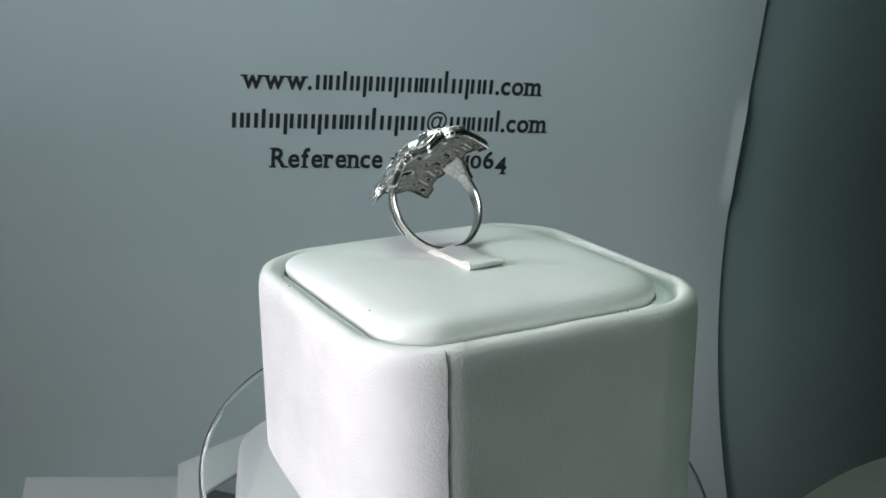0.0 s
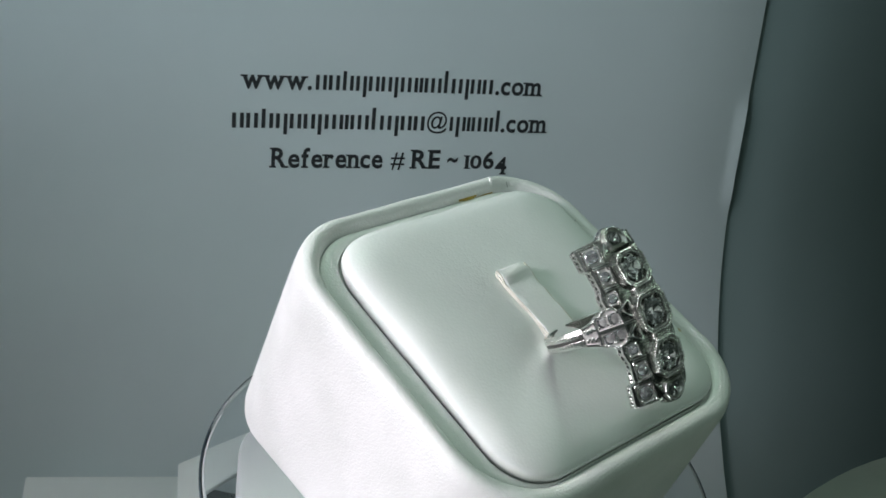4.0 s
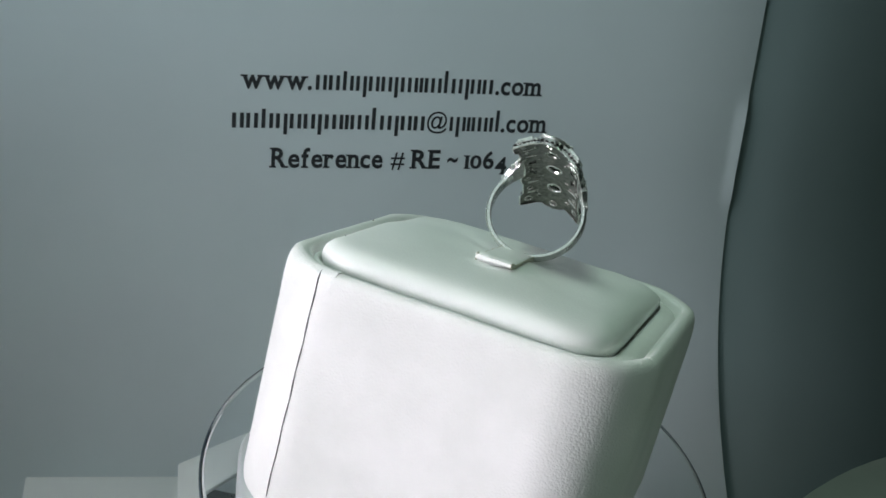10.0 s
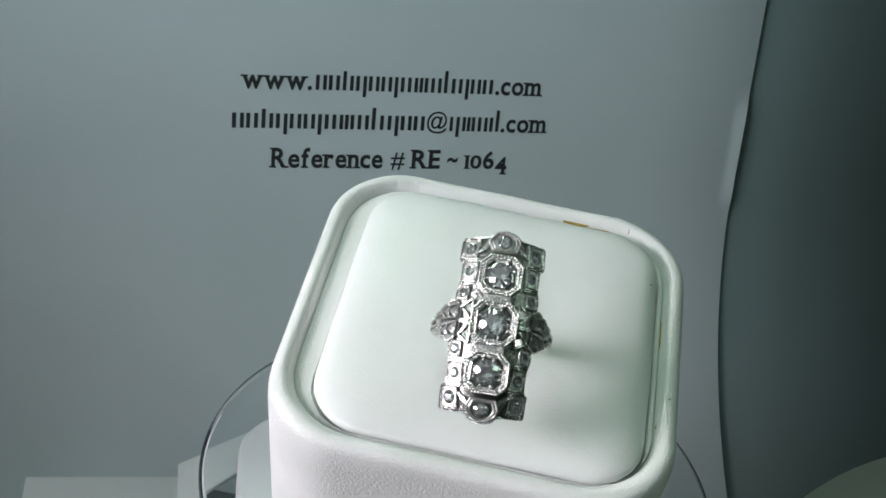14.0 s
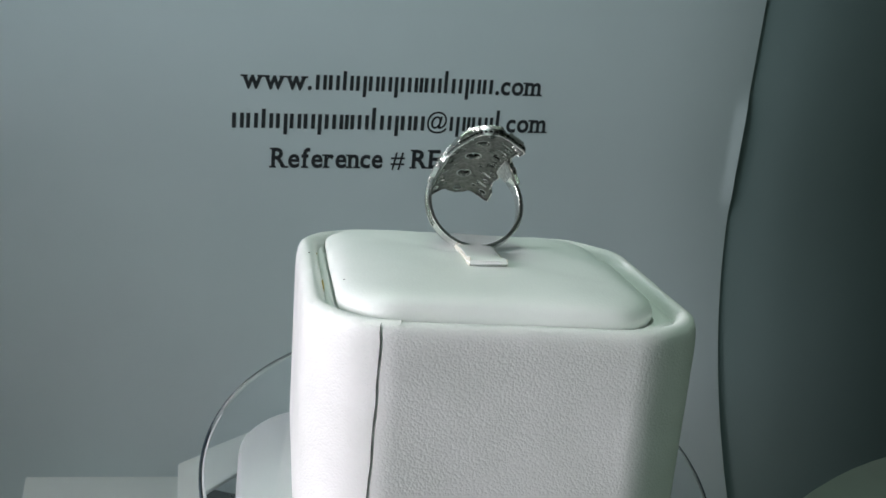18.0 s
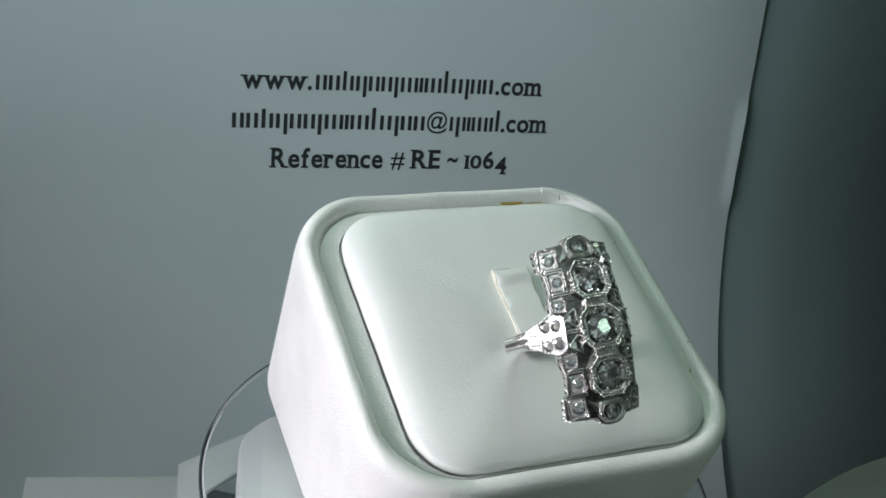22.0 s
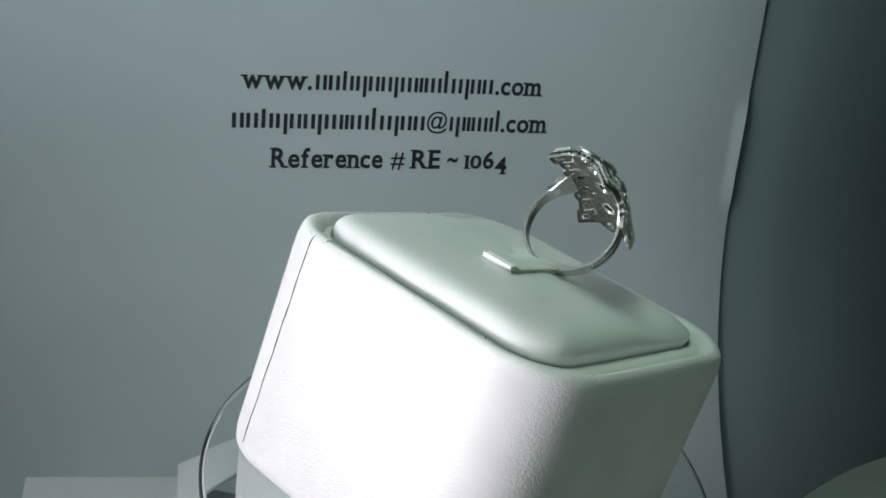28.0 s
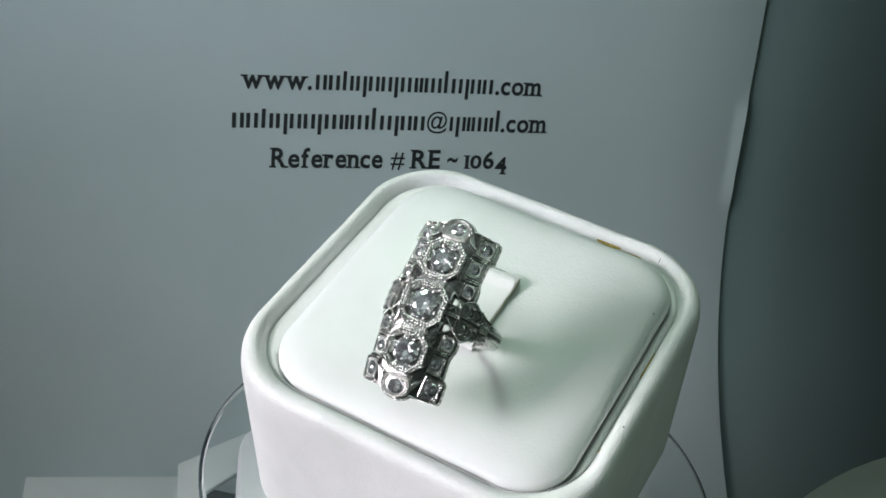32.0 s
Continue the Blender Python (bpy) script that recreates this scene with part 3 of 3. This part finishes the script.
def build_ring():
    ring = thing("diamond_ring", "white gold dinner ring set with three large and many small diamonds", "ring")
    stones = []
    # three octagonal settings down the middle
    for a, hu, ha, r in ((0.0427, 0.0188, 0.0178, 0.0117), (0.0, 0.0204, 0.0188, 0.0130), (-0.0427, 0.0188, 0.0178, 0.0117)):
        m = frame_at(0.0, a, 0.0022)
        bm = bmesh.new()
        frame_bm(bm, oct_ring(hu, ha, 0.0080), oct_ring(r + 0.0016, r + 0.0012, 0.0050), m, -0.0090, 0.0018, -0.002)
        setting = part("octagonal_setting", bm, METAL, ring, sharp=25)
        bm = bmesh.new()
        bead_row(bm, oct_ring(hu - 0.0008, ha - 0.0008, 0.0077), m, 0.00155, 0.0030, 0.0017)
        bead_row(bm, oct_ring(hu - 0.0032, ha - 0.0030, 0.0068), m, 0.00125, 0.0025, 0.0014)
        part("milgrain", bm, METAL, setting, sharp=0)
        part("large_diamond", gem_bm(r, m @ Matrix.Translation((0, 0, 0.0004)), 8), GEM, setting, "large round diamond", smooth=False)
        stones.append((0.0, a, r))
        for q in range(8):
            an = radians(22.5 + 45 * q)
            part("prong", prong_bm(m, r * 1.02 * math.cos(an), r * 1.02 * math.sin(an), 0.0010, 0.0015), METAL, setting, sharp=0)
    # beaded bridges between the settings
    for a in (0.0219, -0.0219):
        bm = bmesh.new()
        m = frame_at(0.0, a, 0.0022)
        box_bm(bm, (-0.0118, -0.0034, -0.010), (0.0118, 0.0034, 0.0004), m, bevel=0.0004)
        for row in (-0.0026, -0.0009, 0.0009, 0.0026):
            for k in range(10):
                bead(bm, m @ Vector((-0.0108 + 0.0024 * k, row, 0.0006)), 0.00118 * K)
        part("beaded_bridge", bm, METAL, ring, sharp=30)
    # square settings along both sides
    small = [(0.0286, 0.0656, 0.0090, 0.0102), (0.0270, 0.0448, 0.0072, 0.0094), (0.0296, 0.0246, 0.0066, 0.0076)]
    for su in (-1, 1):
        for sa in (-1, 1):
            for i, (u, a, hu, ha) in enumerate(small):
                m = frame_at(su * u, sa * a, -0.0006)
                r = min(hu, ha) * (0.70 if i < 2 else 0.74)
                bm = bmesh.new()
                frame_bm(bm, square(hu, ha), square(hu * 0.84, ha * 0.84), m, -0.0062, 0.0016, 0.0006)
                st = part("square_setting", bm, METAL, ring, sharp=25)
                # plate cut down between rim and stone, with a bead in each corner
                bm = bmesh.new()
                outer = [m @ Vector((x, y, 0.0001)) for x, y in square(hu * 0.86, ha * 0.86)]
                inner = [m @ Vector((r * 0.97 * math.cos(an), r * 0.97 * math.sin(an), 0.0004)) for an in (radians(-67.5 + 45 * q) for q in range(8))]
                loft(bm, [outer, inner], False, False)
                part("setting_plate", bm, WORN, st, sharp=25)
                part("small_diamond", gem_bm(r, m @ Matrix.Translation((0, 0, 0.0006)), 8), GEM, st, "small round diamond", smooth=False)
                stones.append((su * u, sa * a, r))
                for cx, cy in itertools.product((-1, 1), (-1, 1)):
                    part("prong", prong_bm(m, cx * hu * 0.62, cy * ha * 0.62, 0.0009, 0.0014), METAL, st, sharp=0)
            # ribbed bars between corner stone and end lobe
            for k in range(3):
                bm = bmesh.new()
                m = frame_at(su * (0.0130 + 0.0022 * k), sa * (0.0705 - 0.0014 * k), 0.0002)
                box_bm(bm, (-0.0007, -0.0072, -0.008), (0.0007, 0.0072, 0.0016), m @ Matrix.Rotation(radians(su * sa * 26), 4, "Z"), bevel=0.0003)
                part("rib", bm, METAL, ring, sharp=30)
            # pairs of cross bars between the squares
            for k, (u, a, long) in itertools.product(range(2), ((0.0272, 0.0547, 0.0080), (0.0276, 0.0338, 0.0072))):
                bm = bmesh.new()
                box_bm(bm, (-long, -0.0006, -0.008), (long, 0.0006, 0.0016), frame_at(su * u, sa * (a + 0.0020 * (k - 0.5)), 0.0002), bevel=0.0002)
                part("cross_bar", bm, METAL, ring, sharp=30)
    # half-round ends
    for sa in (-1, 1):
        m = frame_at(0.0, sa * 0.0728, 0.0)
        bm = bmesh.new()
        arc = [(0.0142 * math.cos(radians(q)), sa * (-0.0010 + 0.0128 * math.sin(radians(q)))) for q in range(0, 181, 18)]
        arc = [(-0.0112, sa * -0.0085)] + arc[::-1] + [(0.0112, sa * -0.0085)]
        if sa < 0:
            arc = arc[::-1]
        inner = [(x * 0.72, y * 0.72) for x, y in arc]
        frame_bm(bm, arc, inner, m, -0.0062, 0.0018, 0.0004)
        st = part("end_lobe", bm, WORN, ring, "half-round beaded end", sharp=25)
        bm = bmesh.new()
        hole = [(0.0062 * math.cos(math.atan2(y, x)), 0.0012 * sa + 0.0062 * math.sin(math.atan2(y, x))) for x, y in inner]
        loft(bm, [[m @ Vector((x * 1.02, y * 1.02, 0.0002)) for x, y in inner], [m @ Vector((x, y, 0.0005)) for x, y in hole]], False, False)
        part("setting_plate", bm, METAL, st, sharp=25)
        part("small_diamond", gem_bm(0.0066, m @ Matrix.Translation((0, 0.0012 * sa, 0.0008)), 8), GEM, st, "small round diamond", smooth=False)
        stones.append((0.0, sa * 0.0740, 0.0066))
        bm = bmesh.new()
        for q in range(0, 181, 9):
            bead(bm, m @ Vector((0.0130 * math.cos(radians(q)), sa * (-0.0010 + 0.0117 * math.sin(radians(q))), 0.0018)), 0.0011 * K)
        part("milgrain", bm, METAL, st, sharp=0)
    # ribs that frame the pierced triangles beside the middle stone
    for su in (-1, 1):
        for sa in (-1, 1):
            bm = bmesh.new()
            for (x0, y0), (x1, y1) in (((0.0196, 0.0195), (0.0305, 0.0120)), ((0.0212, 0.0035), (0.0310, 0.0135)), ((0.0200, 0.0085), (0.0200, 0.0190)), ((0.0205, 0.0010), (0.0335, 0.0010))):
                m = frame_at(su * (x0 + x1) / 2, sa * (y0 + y1) / 2, 0.0010)
                ang = math.atan2(sa * (y1 - y0), su * (x1 - x0))
                long = math.hypot(x1 - x0, y1 - y0) / 2
                box_bm(bm, (-long, -0.0008, -0.006), (long, 0.0008, 0.0010), m @ Matrix.Rotation(ang, 4, "Z"), bevel=0.0003)
            part("pierced_triangle", bm, METAL, ring, sharp=30)
    # plate under the settings, with the outline of the head
    bm = bmesh.new()
    half = [(0.0, 0.0848), (0.006, 0.0840), (0.0110, 0.0818), (0.0142, 0.0780), (0.0195, 0.0774), (0.0352, 0.0762), (0.0372, 0.0742), (0.0376, 0.0562), (0.0360, 0.0550),
            (0.0345, 0.0540), (0.0342, 0.0350), (0.0350, 0.0330), (0.0366, 0.0250), (0.0360, 0.0190), (0.0330, 0.0150), (0.0320, 0.0)]
    outline = half + [(x, -y) for x, y in half[-2::-1]]
    outline = outline + [(-x, y) for x, y in outline[-2:0:-1]]
    def rim_rows(spec):
        return [[H(x * sc, y * (1 - (1 - sc) * 0.5), face_d(x, y) + dz) for x, y in outline] for dz, sc in spec]
    # set-back wall, coloured dark for tarnish and the shade between the rails
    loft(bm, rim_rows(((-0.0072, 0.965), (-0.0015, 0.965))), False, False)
    part("gallery", bm, DEEP, ring, "side wall of the head, tarnish and shade in its colour", sharp=30)
    for lo, hi in ((-0.0084, -0.0066), (-0.0032, -0.0012)):
        bm = bmesh.new()
        loft(bm, rim_rows(((lo, 0.955), (lo, 1.0), (hi, 1.0), (hi, 0.945))), False, False)
        part("rail", bm, METAL, ring, "beaded rail round the head", sharp=30)
    bm = bmesh.new()
    for (x0, y0), (x1, y1) in zip(outline, outline[1:] + outline[:1]):
        run = math.hypot(x1 - x0, y1 - y0)
        count = max(1, round(run / 0.0065))
        for k in range(count):
            f = (k + 0.5) / count
            x, y = x0 + (x1 - x0) * f, y0 + (y1 - y0) * f
            e = Vector(((x1 - x0) / run, (y1 - y0) / run))
            half_run = 0.45 * run / count
            loop = []
            for q in range(10):
                an = 2 * math.pi * q / 10
                sec = []
                for g in (0.78, 1.12):
                    for o in (0.985, 1.004):
                        w, h = half_run * g * math.cos(an), 0.0020 * g * math.sin(an)
                        xx, yy = x + e.x * w, y + e.y * w
                        sec.append(H(xx * o, yy * o, face_d(x, y) - 0.0049 + h))
                loop.append([sec[0], sec[1], sec[3], sec[2]])
            made = [[bm.verts.new(v) for v in r] for r in loop]
            for q in range(10):
                ra, rb = made[q], made[(q + 1) % 10]
                for w in range(4):
                    bm.faces.new((ra[w], ra[(w + 1) % 4], rb[(w + 1) % 4], rb[w]))
    part("scrollwork", bm, METAL, ring, "pierced scrollwork round the head", sharp=40)
    # engraved sheet that joins the settings
    def half_width(a):
        a = abs(a)
        side = half[::-1]
        for (x0, y0), (x1, y1) in zip(side, side[1:]):
            if y0 <= a <= y1:
                return x0 + (x1 - x0) * (a - y0) / max(1e-6, y1 - y0)
        return 0.001
    def pierced(r0, r1, i, share=0.92):
        """True under the stones and in the four triangular openings beside the middle one."""
        p = HEAD.inverted() @ ((r0[i].co + r0[i + 1].co + r1[i].co + r1[i + 1].co) / 4)
        if any(math.hypot(p.x - u, p.y - a) < r * share for u, a, r in stones):
            return True
        u, a = abs(p.x), abs(p.y)
        return 0.0205 < u < 0.0285 and 0.0095 < a < 0.0185 - (u - 0.0205) * 0.95

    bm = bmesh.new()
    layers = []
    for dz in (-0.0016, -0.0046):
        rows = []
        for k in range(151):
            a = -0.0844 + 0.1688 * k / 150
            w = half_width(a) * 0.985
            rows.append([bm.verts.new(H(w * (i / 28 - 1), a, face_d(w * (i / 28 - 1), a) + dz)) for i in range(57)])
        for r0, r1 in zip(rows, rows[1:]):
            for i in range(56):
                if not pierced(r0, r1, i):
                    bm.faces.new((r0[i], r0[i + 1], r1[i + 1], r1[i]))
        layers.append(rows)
    # plate colour carries the crevice shade around the settings
    part("face_plate", bm, CREVICE, ring, "engraved face of the head", sharp=30)
    # plate on the back, with an opening under each stone
    bm = bmesh.new()
    rows = []
    for k in range(151):
        a = -0.0844 + 0.1688 * k / 150
        w = half_width(a) * 0.955
        rows.append([bm.verts.new(H(w * (i / 28 - 1), a, face_d(w * (i / 28 - 1), a) - 0.0076 - 0.0012 * math.cos((i / 28 - 1) * 1.5))) for i in range(57)])
    for r0, r1 in zip(rows, rows[1:]):
        for i in range(56):
            if not pierced(r0, r1, i, 0.62):
                bm.faces.new((r0[i], r0[i + 1], r1[i + 1], r1[i]))
    part("back_plate", bm, CAST, ring, "plain back of the head", sharp=30)
    spots = [(u, a, r * 0.64, True) for u, a, r in stones]
    spots += [(su * u, sa * a, 0.0021, False) for u, a in ((0.0150, 0.0215), (0.0170, 0.0620), (0.0210, 0.0560), (0.0200, 0.0330), (0.0262, 0.0030)) for su in (-1, 1) for sa in (-1, 1)]
    for u, a, r, open_back in spots:
        m = frame_at(u, a, -0.0089) @ Matrix.Rotation(math.pi, 4, "X")
        bm = bmesh.new()
        loops = [[m @ Vector((rr * math.cos(2 * math.pi * i / 16), rr * math.sin(2 * math.pi * i / 16), z)) for i in range(16)]
                 for rr, z in ((r * 1.25, -0.0014), (r * 1.18, 0.0007), (r, 0.0009), (r * 0.85, -0.0014))]
        loft(bm, loops, False, False)
        collar = part("opening", bm, METAL, ring, sharp=30)
        # dark disc whose colour stands in for the shade inside a hole
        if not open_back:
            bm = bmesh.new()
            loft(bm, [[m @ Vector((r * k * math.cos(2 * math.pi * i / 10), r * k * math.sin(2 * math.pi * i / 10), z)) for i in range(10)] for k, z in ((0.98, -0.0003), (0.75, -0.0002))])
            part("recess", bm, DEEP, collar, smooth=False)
    def leaf(s):
        """Half the width of a shoulder: widest beside the head, drawn in to the band in a curve."""
        if s < 0.55:
            return 0.0148 + 0.0042 * math.sin(math.pi * min(1.0, s / 0.44))
        f = (s - 0.55) / 0.45
        return 0.0088 + 0.0053 * (1 - f) ** 1.6

    # leaf-shaped shoulders with stones
    for su in (-1, 1):
        def sh(s, w, lift=0.0):
            """A point of the shoulder: s from the head outwards, w along the head's length."""
            ang = radians(30 + 34 * s)
            R = 0.0560 + 0.006 * (1 - s) ** 2 + lift
            return su * R * math.sin(ang), w, 0.0895 + R * math.cos(ang) * (1.0 + 0.10 * (1 - s)) - 9.0 * w * w

        bm = bmesh.new()
        rows = []
        for k in range(19):
            s = k / 18
            wd = leaf(s)
            rows.append([H(*sh(s, w * wd)) for w in (-1, -0.6, -0.08, 0.08, 0.6, 1)] + [H(*sh(s, w * wd * 0.94, -0.0050)) for w in (1, 0, -1)])
        loft(bm, rows)
        shoulder = part("shoulder", bm, WORN, ring, "leaf-shaped shoulder set with small diamonds", sharp=25)
        bm = bmesh.new()
        rows = []
        for k in range(9):
            s = 0.02 + 0.62 * k / 8
            rows.append([H(*sh(s, w, q)) for w, q in ((-0.0013, 0.0022), (0.0013, 0.0022), (0.0018, -0.001), (-0.0018, -0.001))])
        loft(bm, rows)
        part("rib", bm, METAL, shoulder, sharp=30)
        # bar across the leaf where the chased tip begins
        bm = bmesh.new()
        loft(bm, [[H(*sh(0.62 + ds, f * leaf(0.62), q)) for ds, q in ((-0.03, -0.001), (-0.02, 0.0018), (0.02, 0.0018), (0.03, -0.001))] for f in (-0.9, -0.45, 0.0, 0.45, 0.9)])
        part("cross_bar", bm, METAL, shoulder, sharp=30)
        for sw in (-1, 1):
            bm = bmesh.new()
            rows = []
            for k in range(19):
                s = 0.985 * k / 18
                wd = leaf(s)
                rows.append([H(*sh(s, sw * (wd - d), q)) for d, q in ((0.0026, -0.0010), (0.0022, 0.0015), (0.0002, 0.0015), (-0.0004, -0.0030))])
            loft(bm, rows)
            part("raised_edge", bm, METAL, shoulder, sharp=30)
            bm = bmesh.new()
            for k in range(18):
                s = 0.03 + 0.62 * k / 17
                bead(bm, H(*sh(s, sw * (leaf(s) - 0.0012), 0.0017)), 0.0012 * K)
            part("milgrain", bm, METAL, shoulder, sharp=0)
            # inner edge of the leaf, beside the head
            bm = bmesh.new()
            loft(bm, [[H(*sh(0.015 + ds, sw * leaf(0.0) * f, q)) for ds, q in ((-0.02, -0.001), (-0.015, 0.0015), (0.02, 0.0015), (0.03, -0.001))] for f in (0.05, 0.35, 0.65, 0.95)])
            part("inner_edge", bm, METAL, shoulder, sharp=30)
            for s, w, r in ((0.17, 0.0078, 0.0056), (0.43, 0.0082, 0.0050)):
                u, ww, d = sh(s, sw * w, 0.0008)
                ang = radians(30 + 34 * s) * su
                m = HEAD @ Matrix.Translation((u, ww, d)) @ Matrix.Rotation(ang, 4, "Y") @ Matrix.Diagonal((1, 1, 0.6, 1))
                part("small_diamond", gem_bm(r, m, 8), GEM, shoulder, "small round diamond", smooth=False)
                for dx, dy in itertools.product((-0.82, 0.82), (-0.82, 0.82)):
                    part("prong", prong_bm(m, dx * r, dy * r, 0.0012, 0.0012), METAL, shoulder, sharp=0)
            # chased leaves on the tip
            for k in range(3):
                s = 0.70 + 0.10 * k
                u, ww, d = sh(s, sw * leaf(s) * 0.40, 0.0006)
                m = HEAD @ Matrix.Translation((u, ww, d)) @ Matrix.Rotation(radians(30 + 34 * s) * su, 4, "Y") @ Matrix.Rotation(radians(35 * sw * su), 4, "Z")
                bm = bmesh.new()
                box_bm(bm, (-0.0026, -0.0012, -0.001), (0.0026, 0.0012, 0.0008), m, bevel=0.0005)
                part("chased_leaf", bm, METAL, shoulder, sharp=30)
    # band
    bm = bmesh.new()
    rows = []
    for k in range(73):
        ang = radians(52 + (360 - 104) * k / 72)
        c = abs(k / 36 - 1)
        R, th = 0.0545, 0.0042 + 0.0008 * c
        wd = 0.0070 + 0.0018 * c ** 2
        s, co = math.sin(ang), math.cos(ang)
        sec = []
        for w, q in ((-1, 0.2), (-1, 0.8), (-0.8, 1.0), (0.0, 1.06), (0.8, 1.0), (1, 0.8), (1, 0.2), (0.8, 0.0), (-0.8, 0.0)):
            rad = R - th + th * q
            sec.append(H(rad * s, w * wd, 0.0895 + rad * co))
        rows.append(sec)
    loft(bm, rows)
    band = part("band", bm, METAL, ring, "polished narrow band", sharp=30)
    bm = bmesh.new()
    for side in (-1, 1):
        for k in range(17):
            ang = radians(side * (58 + 3.9 * k))
            for w in (-0.0030, 0.0030):
                R = 0.0549
                m = HEAD @ Matrix.Translation((R * math.sin(ang), w, 0.0895 + R * math.cos(ang))) @ Matrix.Rotation(ang, 4, "Y") @ Matrix.Rotation(radians(35 if w > 0 else -35), 4, "Z")
                box_bm(bm, (-0.0019, -0.0014, -0.0004), (0.0019, 0.0014, 0.0007), m, bevel=0.0004)
    # dark strip under the engraving: tarnish plus painted shade between the leaves
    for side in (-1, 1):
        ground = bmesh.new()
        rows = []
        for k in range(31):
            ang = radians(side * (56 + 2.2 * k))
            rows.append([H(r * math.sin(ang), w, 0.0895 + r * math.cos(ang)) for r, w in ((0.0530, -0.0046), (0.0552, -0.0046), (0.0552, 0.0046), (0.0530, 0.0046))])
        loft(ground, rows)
        part("engraved_ground", ground, DEEP, band, "ground of the engraving, tarnish and shade in its colour", sharp=30)
    part("engraving", bm, METAL, band, "chased leaf pattern", sharp=30)
    return ring


build_room()
sheet = build_sheet()
build_print(sheet)
build_surroundings()
disc = build_turntable()
ring_box = build_box()
diamond_ring = build_ring()


def motions():
    """The disc turns evenly, and carries the box with the ring."""
    for ob in (disc, ring_box, diamond_ring):
        walk(ob, [(0.5 * k, pose(0, 0, 0, 0, 0, turned(0.5 * k))) for k in range(65)])


motions()
